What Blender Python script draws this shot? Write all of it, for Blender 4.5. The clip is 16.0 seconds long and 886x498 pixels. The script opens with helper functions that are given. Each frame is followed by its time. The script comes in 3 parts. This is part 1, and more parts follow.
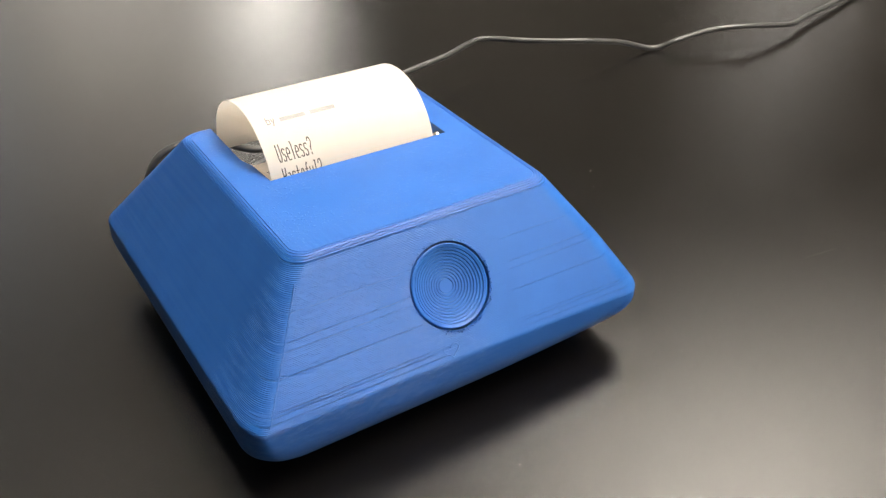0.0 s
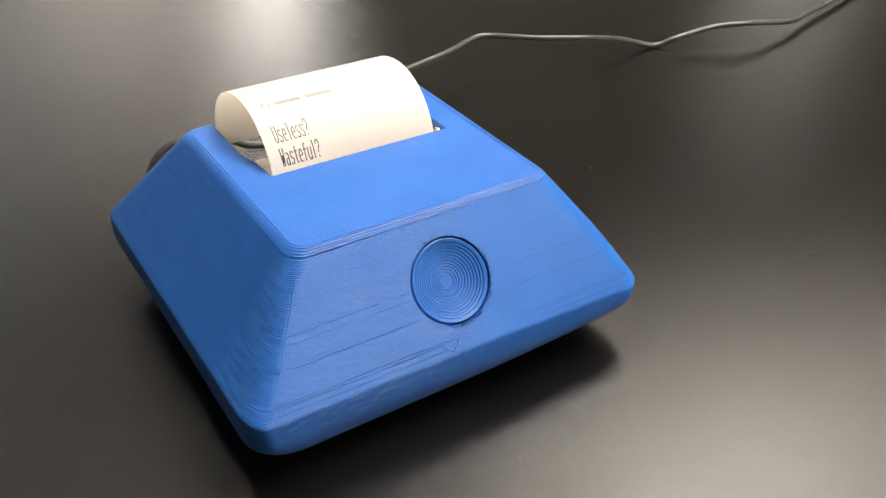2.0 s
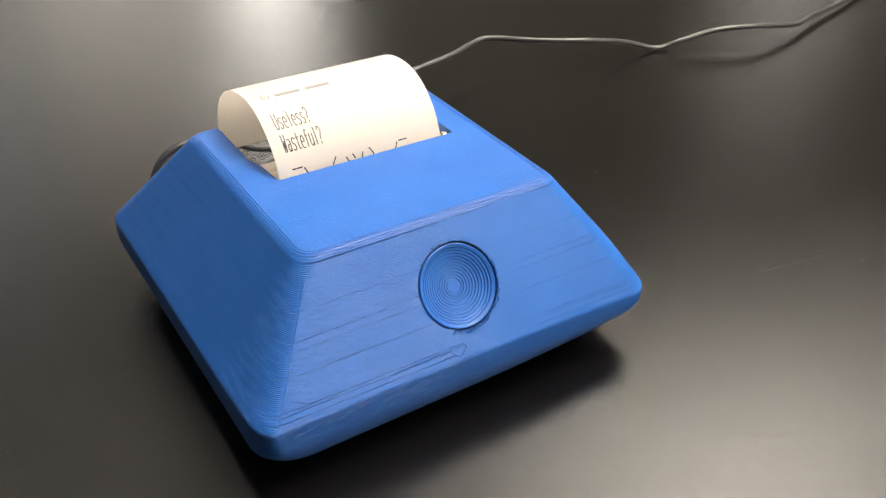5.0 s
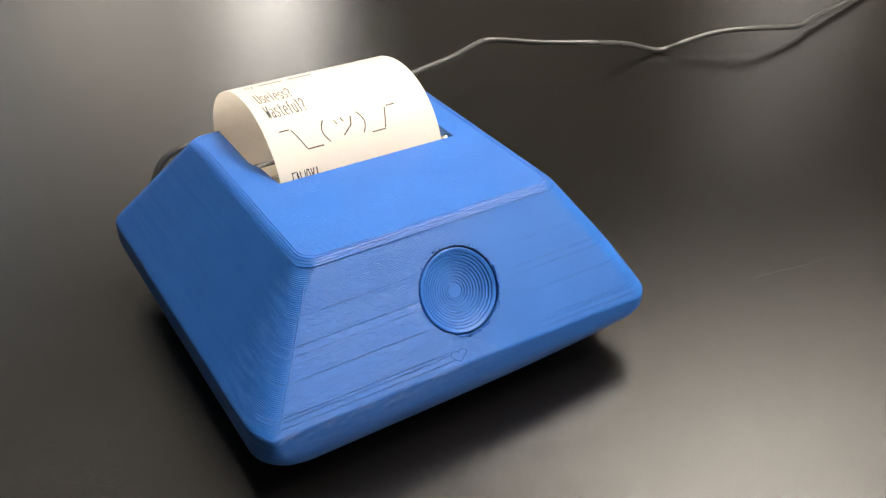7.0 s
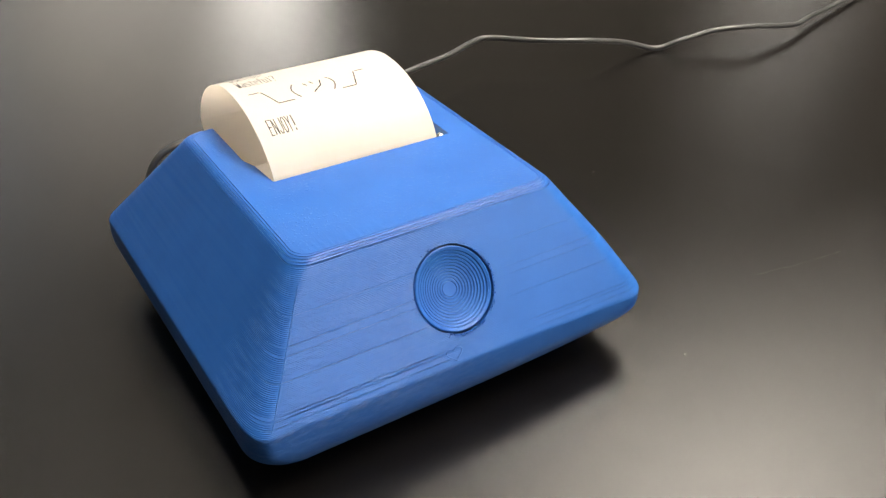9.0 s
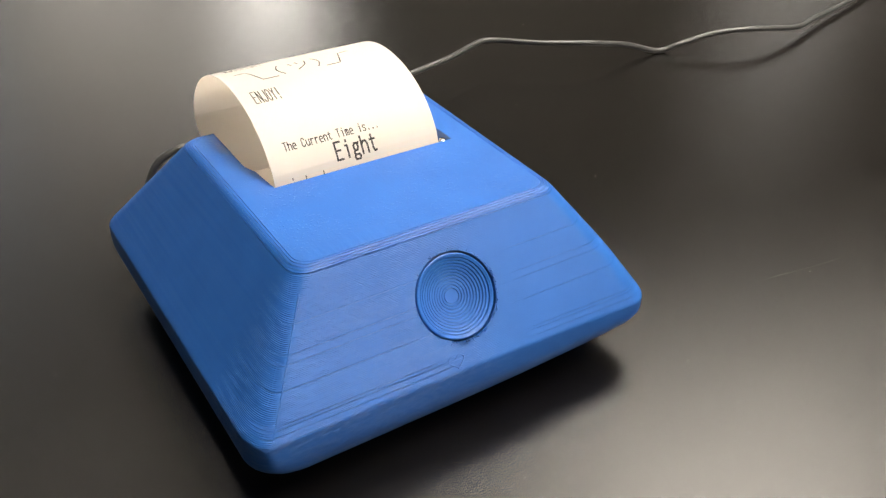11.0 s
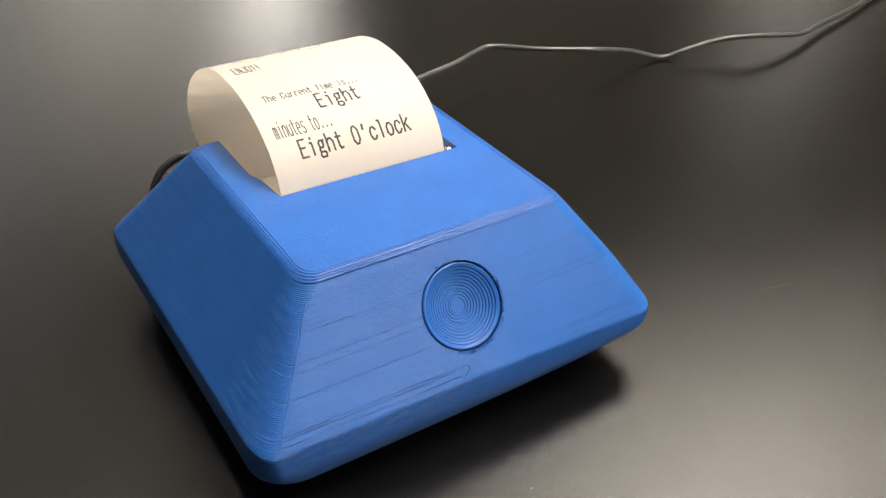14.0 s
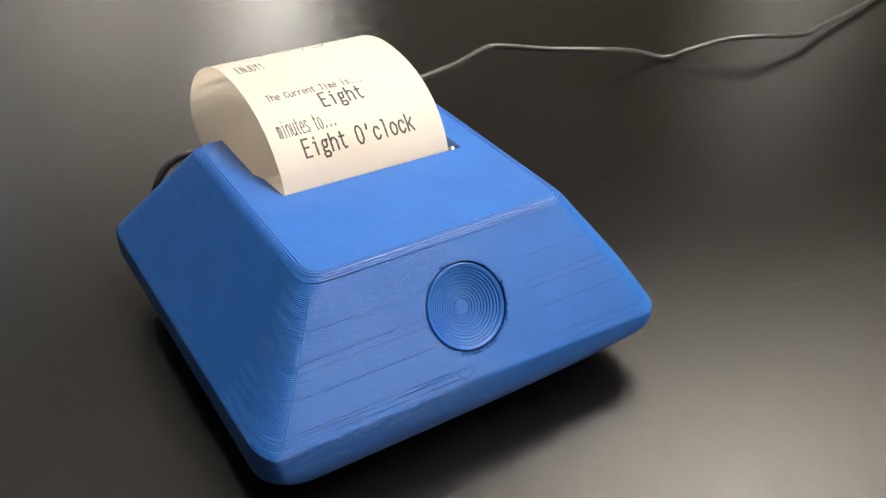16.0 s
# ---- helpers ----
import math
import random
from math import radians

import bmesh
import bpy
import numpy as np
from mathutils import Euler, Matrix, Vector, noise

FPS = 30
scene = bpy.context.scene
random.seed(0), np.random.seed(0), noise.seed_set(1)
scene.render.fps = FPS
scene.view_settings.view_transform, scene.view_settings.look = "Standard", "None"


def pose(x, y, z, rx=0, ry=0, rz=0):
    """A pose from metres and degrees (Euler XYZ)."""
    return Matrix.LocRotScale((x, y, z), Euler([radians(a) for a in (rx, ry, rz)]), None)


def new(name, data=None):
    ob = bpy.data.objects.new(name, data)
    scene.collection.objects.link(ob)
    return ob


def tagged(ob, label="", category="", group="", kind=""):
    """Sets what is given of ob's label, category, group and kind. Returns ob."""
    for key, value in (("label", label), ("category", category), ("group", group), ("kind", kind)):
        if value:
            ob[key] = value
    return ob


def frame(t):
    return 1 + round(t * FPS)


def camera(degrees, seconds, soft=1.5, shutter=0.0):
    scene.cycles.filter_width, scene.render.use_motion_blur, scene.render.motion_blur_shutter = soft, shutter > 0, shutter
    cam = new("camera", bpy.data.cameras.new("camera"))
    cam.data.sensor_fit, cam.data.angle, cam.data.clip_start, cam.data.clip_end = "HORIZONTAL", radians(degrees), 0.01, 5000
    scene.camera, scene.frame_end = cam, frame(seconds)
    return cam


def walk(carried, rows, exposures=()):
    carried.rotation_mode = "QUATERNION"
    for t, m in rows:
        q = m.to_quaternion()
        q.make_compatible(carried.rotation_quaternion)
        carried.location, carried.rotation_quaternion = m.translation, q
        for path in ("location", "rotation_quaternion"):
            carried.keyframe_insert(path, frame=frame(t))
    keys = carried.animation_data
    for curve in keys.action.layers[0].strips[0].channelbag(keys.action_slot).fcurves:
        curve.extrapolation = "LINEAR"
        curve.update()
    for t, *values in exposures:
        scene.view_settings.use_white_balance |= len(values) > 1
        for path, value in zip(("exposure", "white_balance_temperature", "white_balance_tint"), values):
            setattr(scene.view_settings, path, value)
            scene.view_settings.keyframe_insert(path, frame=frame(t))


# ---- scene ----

MM = 0.001

# camera and its path
cam = camera(51.24, 16.0, soft=1.35)
PATH = [
    (0, pose(-0.12000, -0.18756, 0.19328, 55.893, -0.638, -32.657)),
    (0.5, pose(-0.12020, -0.18818, 0.19322, 55.923, -0.600, -32.617)),
    (1, pose(-0.12026, -0.18965, 0.19347, 55.868, -0.594, -32.594)),
    (1.5, pose(-0.12051, -0.18865, 0.19266, 55.840, -0.650, -32.646)),
    (2, pose(-0.12077, -0.18878, 0.19306, 55.794, -0.656, -32.606)),
    (2.5, pose(-0.12127, -0.18826, 0.19274, 55.813, -0.665, -32.615)),
    (3, pose(-0.12205, -0.18658, 0.19281, 55.847, -0.652, -32.689)),
    (3.5, pose(-0.12226, -0.18472, 0.19361, 55.784, -0.664, -32.553)),
    (4, pose(-0.12196, -0.18562, 0.19371, 55.790, -0.714, -32.593)),
    (6.5, pose(-0.12266, -0.18606, 0.19409, 55.763, -0.913, -32.532)),
    (7, pose(-0.12149, -0.18514, 0.19475, 55.750, -0.881, -32.479)),
    (7.5, pose(-0.12059, -0.18344, 0.19403, 55.801, -0.928, -32.518)),
    (8, pose(-0.11989, -0.18548, 0.19445, 55.726, -0.926, -32.480)),
    (8.5, pose(-0.12012, -0.18513, 0.19427, 55.680, -0.959, -32.545)),
    (9, pose(-0.12003, -0.18459, 0.19373, 55.679, -0.963, -32.575)),
    (11.5, pose(-0.11880, -0.18185, 0.19501, 55.583, -0.999, -32.492)),
    (12, pose(-0.11993, -0.18251, 0.19509, 55.685, -1.078, -32.517)),
    (12.5, pose(-0.11979, -0.18256, 0.19508, 55.688, -1.188, -32.475)),
    (13, pose(-0.11979, -0.18209, 0.19516, 55.703, -1.212, -32.460)),
    (13.5, pose(-0.11920, -0.18145, 0.19599, 55.698, -1.179, -32.390)),
    (14, pose(-0.11977, -0.17938, 0.19586, 55.761, -1.172, -32.453)),
    (14.5, pose(-0.11921, -0.17984, 0.19564, 55.789, -1.149, -32.352)),
    (15, pose(-0.11935, -0.18001, 0.19614, 55.654, -1.236, -32.327)),
    (15.5, pose(-0.11961, -0.18011, 0.19567, 55.796, -1.268, -32.394)),
    (16, pose(-0.12022, -0.17794, 0.19549, 55.724, -1.320, -32.343)),
]
walk(cam, PATH, exposures=[(0, 0.21), (4, 0.21), (7, 0.15), (13, 0.06), (16, -0.06)])

# world and large lights
world = bpy.data.worlds.new("world")
scene.world = world
world.use_nodes = True
world.node_tree.nodes["Background"].inputs[0].default_value = (0.75, 0.85, 1.0, 1)
world.node_tree.nodes["Background"].inputs[1].default_value = 0.05


# ---- materials ----
def mat(name):
    m = bpy.data.materials.new(name)
    m.use_nodes = True
    nt = m.node_tree
    return m, nt, nt.nodes["Principled BSDF"]


def node(nt, kind, **inputs):
    n = nt.nodes.new(kind)
    for k, v in inputs.items():
        n.inputs[k.replace("_", " ")].default_value = v
    return n


def link(nt, a, b):
    nt.links.new(a, b)


def coords(nt, scale=(1, 1, 1), rot=(0, 0, 0)):
    tc = nt.nodes.new("ShaderNodeTexCoord")
    mp = nt.nodes.new("ShaderNodeMapping")
    mp.inputs["Scale"].default_value = scale
    mp.inputs["Rotation"].default_value = rot
    link(nt, tc.outputs["Object"], mp.inputs["Vector"])
    return mp.outputs["Vector"]


def noise_tex(nt, scale, detail=3.0, rough=0.5, vec=None):
    n = node(nt, "ShaderNodeTexNoise", Scale=scale, Detail=detail, Roughness=rough)
    if vec is not None:
        link(nt, vec, n.inputs["Vector"])
    return n.outputs["Fac"]


def ramp(nt, fac, stops):
    r = nt.nodes.new("ShaderNodeValToRGB")
    els = r.color_ramp.elements
    while len(els) < len(stops):
        els.new(0.5)
    for e, (p, c) in zip(els, stops):
        e.position, e.color = p, (*c, 1) if len(c) == 3 else c
    link(nt, fac, r.inputs["Fac"])
    return r.outputs["Color"]


def grey(v):
    return (v, v, v)


def bump(nt, bsdf, height, strength, distance, chain=None):
    b = node(nt, "ShaderNodeBump", Strength=strength, Distance=distance)
    link(nt, height, b.inputs["Height"])
    if chain is not None:
        link(nt, chain, b.inputs["Normal"])
    link(nt, b.outputs["Normal"], bsdf.inputs["Normal"])
    return b.outputs["Normal"]


def blue_plastic(name, layers=0.35, top=0.0):
    """Printed blue plastic: fine layer lines in z, uneven from layer to layer."""
    m, nt, b = mat(name)
    v = coords(nt, (9, 9, 4200))
    lines = noise_tex(nt, 1.0, 2.0, 0.6, v)
    v2 = coords(nt, (25, 25, 900))
    broad = noise_tex(nt, 1.0, 2.0, 0.5, v2)
    blotch = noise_tex(nt, 60.0, 4.0, 0.6, coords(nt))
    col = ramp(nt, blotch, [(0.3, (0.0115, 0.0925, 0.362)), (0.7, (0.0165, 0.107, 0.402))])
    link(nt, col, b.inputs["Base Color"])
    b.inputs["Specular IOR Level"].default_value = 0.4
    link(nt, ramp(nt, broad, [(0.3, grey(0.38)), (0.7, grey(0.52))]), b.inputs["Roughness"])
    sep = nt.nodes.new("ShaderNodeSeparateXYZ")
    link(nt, coords(nt), sep.inputs["Vector"])

    def fade(axis, lo, hi, a, c):
        r = node(nt, "ShaderNodeMapRange")
        for k, val in (("From Min", lo), ("From Max", hi), ("To Min", a), ("To Max", c)):
            r.inputs[k].default_value = val
        link(nt, sep.outputs[axis], r.inputs["Value"])
        return r.outputs["Result"]

    def math_node(op, p, q):
        mnode = nt.nodes.new("ShaderNodeMath")
        mnode.operation = op
        for i, x in enumerate((p, q)):
            if isinstance(x, float):
                mnode.inputs[i].default_value = x
            elif x is not None:
                link(nt, x, mnode.inputs[i])
        return mnode.outputs["Value"]

    ripple = math_node("SINE", math_node("MULTIPLY", sep.outputs["Z"], 2 * math.pi / 0.00037), None)
    weave = ramp(nt, noise_tex(nt, 1.0, 3.0, 0.6, coords(nt, (420, 120, 900), (0, radians(12), 0))), [(0.38, grey(0.0)), (0.62, grey(1.0))])
    mixed = math_node("ADD", math_node("MULTIPLY", math_node("MULTIPLY", ripple, weave), 0.55), math_node("MULTIPLY", lines, 0.9))
    worn = math_node("MULTIPLY", math_node("MULTIPLY", mixed, fade("Y", 0.004, 0.014, 1.0, 0.03)), math_node("MULTIPLY", fade("X", -0.02, 0.018, 1.0, 0.12), fade("Z", 0.002, 0.017, 0.1, 1.0)))
    n = bump(nt, b, worn, layers, 0.00018)
    smooth_side = fade("Y", 0.004, 0.02, 1.0, 0.0)
    n = bump(nt, b, math_node("MULTIPLY", broad, smooth_side), layers * 0.14, 0.00015, n)
    if top:
        diag = noise_tex(nt, 1.0, 2.0, 0.5, coords(nt, (2200, 18, 18), (0, 0, radians(38))))
        lid = fade("Z", 0.0505, 0.0512, 0.0, 1.0)
        n = bump(nt, b, math_node("MULTIPLY", diag, lid), top, 0.00005, n)
        pit = noise_tex(nt, 1100.0, 2.0, 0.6, coords(nt))
        pits = math_node("MULTIPLY", ramp(nt, pit, [(0.6, grey(0.0)), (0.7, grey(1.0))]), math_node("MULTIPLY", lid, ramp(nt, noise_tex(nt, 70.0, 2.0, 0.5, coords(nt)), [(0.42, grey(0.1)), (0.6, grey(1.0))])))
        bump(nt, b, pits, top, 0.0004, n)
    return m


BLUE = blue_plastic("blue_printed_plastic", 1.0, 0.4)
BLUE_BUTTON = blue_plastic("blue_button_plastic", 0.15)

PAPER, nt, b = mat("thermal_paper")
link(nt, ramp(nt, noise_tex(nt, 400.0, 3.0, 0.5, coords(nt)), [(0.3, (0.84, 0.82, 0.785)), (0.7, (0.87, 0.85, 0.815))]), b.inputs["Base Color"])
b.inputs["Roughness"].default_value = 0.5
tr = nt.nodes.new("ShaderNodeBsdfTranslucent")
tr.inputs["Color"].default_value = (0.97, 0.925, 0.86, 1)
mx = nt.nodes.new("ShaderNodeMixShader")
mx.inputs["Fac"].default_value = 0.64
link(nt, b.outputs["BSDF"], mx.inputs[1])
link(nt, tr.outputs["BSDF"], mx.inputs[2])
link(nt, mx.outputs["Shader"], nt.nodes["Material Output"].inputs["Surface"])

INK, nt, b = mat("thermal_print")
link(nt, ramp(nt, noise_tex(nt, 2500.0, 2.0, 0.5, coords(nt)), [(0.3, grey(0.02)), (0.75, grey(0.07))]), b.inputs["Base Color"])
b.inputs["Roughness"].default_value = 0.5
b.inputs["Specular IOR Level"].default_value = 0.32

INK_FAINT, nt, b = mat("faint_thermal_print")
link(nt, ramp(nt, noise_tex(nt, 2500.0, 2.0, 0.5, coords(nt)), [(0.3, grey(0.20)), (0.75, grey(0.36))]), b.inputs["Base Color"])
b.inputs["Roughness"].default_value = 0.55

TABLE, nt, b = mat("black_table_laminate")
v = coords(nt)
link(nt, ramp(nt, noise_tex(nt, 9.0, 4.0, 0.6, v), [(0.3, (0.0035, 0.0032, 0.003)), (0.7, (0.0055, 0.005, 0.0046))]), b.inputs["Base Color"])
link(nt, ramp(nt, noise_tex(nt, 14.0, 5.0, 0.65, v), [(0.3, grey(0.09)), (0.7, grey(0.14))]), b.inputs["Roughness"])
n = bump(nt, b, noise_tex(nt, 1900.0, 2.0, 0.6, v), 0.44, 0.00025)
bump(nt, b, noise_tex(nt, 12.0, 2.0, 0.5, v), 0.015, 0.002, n)

CABLE, nt, b = mat("black_cable_sheath")
link(nt, ramp(nt, noise_tex(nt, 120.0, 3.0, 0.5, coords(nt)), [(0.3, grey(0.032)), (0.7, grey(0.055))]), b.inputs["Base Color"])
b.inputs["Roughness"].default_value = 0.36
bump(nt, b, noise_tex(nt, 500.0, 2.0, 0.5, coords(nt)), 0.1, 0.0002)

METAL, nt, b = mat("bright_steel")
b.inputs["Base Color"].default_value = (0.55, 0.54, 0.52, 1)
b.inputs["Metallic"].default_value = 1.0
link(nt, ramp(nt, noise_tex(nt, 900.0, 3.0, 0.5, coords(nt)), [(0.3, grey(0.18)), (0.7, grey(0.32))]), b.inputs["Roughness"])

MECH, nt, b = mat("grey_mechanism_plastic")
link(nt, ramp(nt, noise_tex(nt, 300.0, 3.0, 0.5, coords(nt)), [(0.3, (0.60, 0.57, 0.51)), (0.7, (0.68, 0.65, 0.59))]), b.inputs["Base Color"])
b.inputs["Roughness"].default_value = 0.5

DARK, nt, b = mat("dark_plastic")
link(nt, ramp(nt, noise_tex(nt, 200.0, 3.0, 0.5, coords(nt)), [(0.3, grey(0.012)), (0.7, grey(0.02))]), b.inputs["Base Color"])
b.inputs["Roughness"].default_value = 0.5


def plain(name, c, rough=0.8, var=0.06, scale=3.0):
    m, nt, b = mat(name)
    hi = tuple(min(1, x * (1 + var)) for x in c)
    lo = tuple(x * (1 - var) for x in c)
    link(nt, ramp(nt, noise_tex(nt, scale, 4.0, 0.6, coords(nt)), [(0.3, lo), (0.7, hi)]), b.inputs["Base Color"])
    b.inputs["Roughness"].default_value = rough
    return m


def glow(name, c, strength):
    m, nt, b = mat(name)
    b.inputs["Base Color"].default_value = (0.8, 0.8, 0.8, 1)
    b.inputs["Emission Color"].default_value = (*c, 1)
    b.inputs["Emission Strength"].default_value = strength
    return m


DUST = plain("pale_dust", (0.22, 0.21, 0.19), 0.8, 0.3, 900.0)
WALL = plain("beige_wall_paint", (0.34, 0.31, 0.28))
CEIL = plain("ceiling_paint", (0.66, 0.63, 0.58))
FLOOR = plain("grey_floor_covering", (0.16, 0.15, 0.135))
# For the unseen block that keeps light out of the table's reflection.
BLOCKER = plain("dark_reflection_block", (0.06, 0.054, 0.046), 0.6)
CEILING_LIGHT = glow("ceiling_light_diffuser", (1.0, 0.91, 0.785), 32.5)
WINDOW_GLOW = glow("window_daylight", (1.0, 0.94, 0.86), 12.5)
SOUTH_GLOW = glow("high_window_daylight", (1.0, 0.94, 0.86), 8.5)
BLUE_WINDOW = glow("window_sky", (0.42, 0.68, 1.0), 0.38)
FAR_PANE = glow("far_pane_daylight", (1.0, 0.95, 0.88), 2.4)
# Dim fill beside window_1, for a pane added only for its reflection.
FILL_PANE_GLOW = glow("fill_pane_light", (1.0, 0.93, 0.84), 0.68)


# ---- mesh helpers ----
def mesh_of(bm, name, material, smooth=None):
    me = bpy.data.meshes.new(name)
    bm.normal_update()
    if smooth is not None:
        for f in bm.faces:
            f.smooth = True
        for e in bm.edges:
            e.smooth = not (len(e.link_faces) == 2 and e.calc_face_angle(0) > radians(smooth))
    bm.to_mesh(me)
    bm.free()
    me.materials.append(material)
    return me


def part(name, bm, material, parent, label="", smooth=None):
    ob = new(name, mesh_of(bm, name, material, smooth))
    if parent is not None:
        ob.parent = parent
    if label:
        ob["label"] = label
    return ob


def box_bm(x0, x1, y0, y1, z0, z1, bevel=0.0, seg=2):
    bm = bmesh.new()
    bmesh.ops.create_cube(bm, size=1)
    for v in bm.verts:
        v.co = Vector(((x0 + x1) / 2 + v.co.x * (x1 - x0), (y0 + y1) / 2 + v.co.y * (y1 - y0), (z0 + z1) / 2 + v.co.z * (z1 - z0)))
    if bevel:
        bmesh.ops.bevel(bm, geom=bm.edges[:], offset=bevel, segments=seg, affect="EDGES", profile=0.5)
    return bm


def tube_bm(points, r, seg=12, caps=True):
    """A round tube along a smooth line through the points."""
    pts = [Vector(p) for p in points]
    line = []
    for i in range(len(pts) - 1):
        p0, p1, p2, p3 = pts[max(i - 1, 0)], pts[i], pts[i + 1], pts[min(i + 2, len(pts) - 1)]
        for k in range(8):
            t = k / 8
            line.append(0.5 * (2 * p1 + (p2 - p0) * t + (2 * p0 - 5 * p1 + 4 * p2 - p3) * t * t + (3 * p1 - p0 - 3 * p2 + p3) * t ** 3))
    line.append(pts[-1])
    bm = bmesh.new()
    rings, side = [], Vector((0, 0, 1))
    for i, p in enumerate(line):
        d = (line[min(i + 1, len(line) - 1)] - line[max(i - 1, 0)]).normalized()
        side = (side - d * side.dot(d)).normalized()
        up = d.cross(side)
        rings.append([bm.verts.new(p + (side * math.cos(a) + up * math.sin(a)) * r) for a in [2 * math.pi * k / seg for k in range(seg)]])
    for a, c in zip(rings, rings[1:]):
        for k in range(seg):
            bm.faces.new((a[k], a[(k + 1) % seg], c[(k + 1) % seg], c[k]))
    if caps:
        bm.faces.new(rings[0][::-1])
        bm.faces.new(rings[-1])
    return bm


def lathe_bm(profile, seg=64, close=True):
    """Turns (radius, height) pairs about z; the first pair may lie on the axis."""
    bm = bmesh.new()
    rings = []
    for r, z in profile:
        if r < 1e-9:
            rings.append([bm.verts.new((0, 0, z))])
        else:
            rings.append([bm.verts.new((r * math.cos(2 * math.pi * k / seg), r * math.sin(2 * math.pi * k / seg), z)) for k in range(seg)])
    for a, c in zip(rings, rings[1:]):
        for k in range(seg):
            j = (k + 1) % seg
            if len(a) == 1 and len(c) > 1:
                bm.faces.new((a[0], c[k], c[j]))
            elif len(c) == 1 and len(a) > 1:
                bm.faces.new((a[k], c[0], a[j]))
            else:
                bm.faces.new((a[k], c[k], c[j], a[j]))
    bmesh.ops.recalc_face_normals(bm, faces=bm.faces[:])
    return bm


# ---- the room, beyond the table ----
def structure(name, bm, material, label):
    return tagged(part(name, bm, material, None), label, "", "", "structure")


ROOM_X0, ROOM_X1, ROOM_Y0, ROOM_Y1, FLOOR_Z, CEIL_Z = -2.6, 4.3, -3.2, 2.3, -0.748, 1.95
TABLE_Z = -0.008
structure("floor", box_bm(ROOM_X0, ROOM_X1, ROOM_Y0, ROOM_Y1, FLOOR_Z - 0.1, FLOOR_Z), FLOOR, "grey floor covering under the table")
structure("ceiling", box_bm(ROOM_X0 - 0.12, ROOM_X1 + 0.12, ROOM_Y0 - 0.12, ROOM_Y1 + 0.12, CEIL_Z, CEIL_Z + 0.1), CEIL, "pale painted ceiling over the table")
structure("wall_west", box_bm(ROOM_X0 - 0.12, ROOM_X0, ROOM_Y0, ROOM_Y1, FLOOR_Z, CEIL_Z), WALL, "plain beige painted wall")
structure("wall_east", box_bm(ROOM_X1, ROOM_X1 + 0.12, ROOM_Y0, ROOM_Y1, FLOOR_Z, CEIL_Z), WALL, "plain beige painted wall")
structure("wall_south", box_bm(ROOM_X0 - 0.12, ROOM_X1 + 0.12, ROOM_Y0 - 0.12, ROOM_Y0, FLOOR_Z, CEIL_Z), WALL, "plain beige painted wall")
structure("wall_north", box_bm(ROOM_X0 - 0.12, ROOM_X1 + 0.12, ROOM_Y1, ROOM_Y1 + 0.12, FLOOR_Z, CEIL_Z), WALL, "plain beige painted wall")


def lit_opening(name, x0, x1, z0, z1, material, label, south=False):
    """A window or an added glowing pane in the north or south wall: frame and bright pane."""
    w = tagged(new(name), label, "", "", "structure")
    w.location = (0, ROOM_Y0 if south else ROOM_Y1, 0)
    if south:
        w.rotation_euler = (0, 0, math.pi)
        x0, x1 = -x1, -x0
    part("pane", box_bm(x0, x1, -0.03, -0.02, z0, z1), material, w)
    for a in ((x0 - 0.03, x0, z0 - 0.03, z1 + 0.03), (x1, x1 + 0.03, z0 - 0.03, z1 + 0.03), (x0, x1, z0 - 0.03, z0), (x0, x1, z1, z1 + 0.03)):
        part("window_frame", box_bm(a[0], a[1], -0.045, 0.0, a[2], a[3]), CEIL, w)


lit_opening("window_1", 0.82, 1.2, 0.25, 1.05, WINDOW_GLOW, "narrow window with warm daylight in a beige wall")
lit_opening("window_4", 2.92, 3.56, 0.7, 1.12, FAR_PANE, "bright pane low in a beige wall")
# Added glow, no known pane: brightens the table's reflection left of window_1.
lit_opening("fill_pane", 0.22, 0.80, 0.2, 1.0, FILL_PANE_GLOW, "dim glowing pane added to widen the reflection in the table")
lit_opening("window_2", -0.85, 0.14, 0.3, 1.3, BLUE_WINDOW, "window with dim bluish daylight in a beige wall")
lit_opening("window_5", 1.4, 3.6, 1.2, 1.9, SOUTH_GLOW, "wide window with warm daylight in a beige wall", True)
# Unseen dark block, added to cut window_1's reflection off sharply on its right.
blocker = tagged(new("reflection_block"), "unseen dark block added before the beige wall to darken the table reflection", "cabinet")
blocker.location = (0, 0, FLOOR_Z)
part("body", box_bm(0.94, 2.1, 1.72, 2.27, 0.0, 2.4, 0.004), BLOCKER, blocker)


def ceiling_light(x, y, w, d):
    t = tagged(new("ceiling_light"), "unseen rectangular white ceiling panel, switched on, placed to light the table and printer", "ceiling light", "ceiling lights")
    t.location = (x, y, CEIL_Z)
    part("diffuser", box_bm(-w / 2, w / 2, -d / 2, d / 2, -0.03, -0.02), CEILING_LIGHT, t)
    for a in ((-w / 2 - 0.02, -w / 2, -d / 2 - 0.02, d / 2 + 0.02), (w / 2, w / 2 + 0.02, -d / 2 - 0.02, d / 2 + 0.02), (-w / 2, w / 2, -d / 2 - 0.02, -d / 2), (-w / 2, w / 2, d / 2, d / 2 + 0.02)):
        part("frame", box_bm(a[0], a[1], a[2], a[3], -0.04, 0.0), CEIL, t)


ceiling_light(0.6, -0.2, 0.6, 1.2)
ceiling_light(0.95, -1.05, 0.6, 0.6)
ceiling_light(1.66, 0.6, 0.45, 0.55)
ceiling_light(1.2, 0.85, 0.35, 0.6)
# Small added panel, no known fixture: lifts the dark lower-left of the table.
ceiling_light(-0.05, 1.45, 0.16, 0.16)

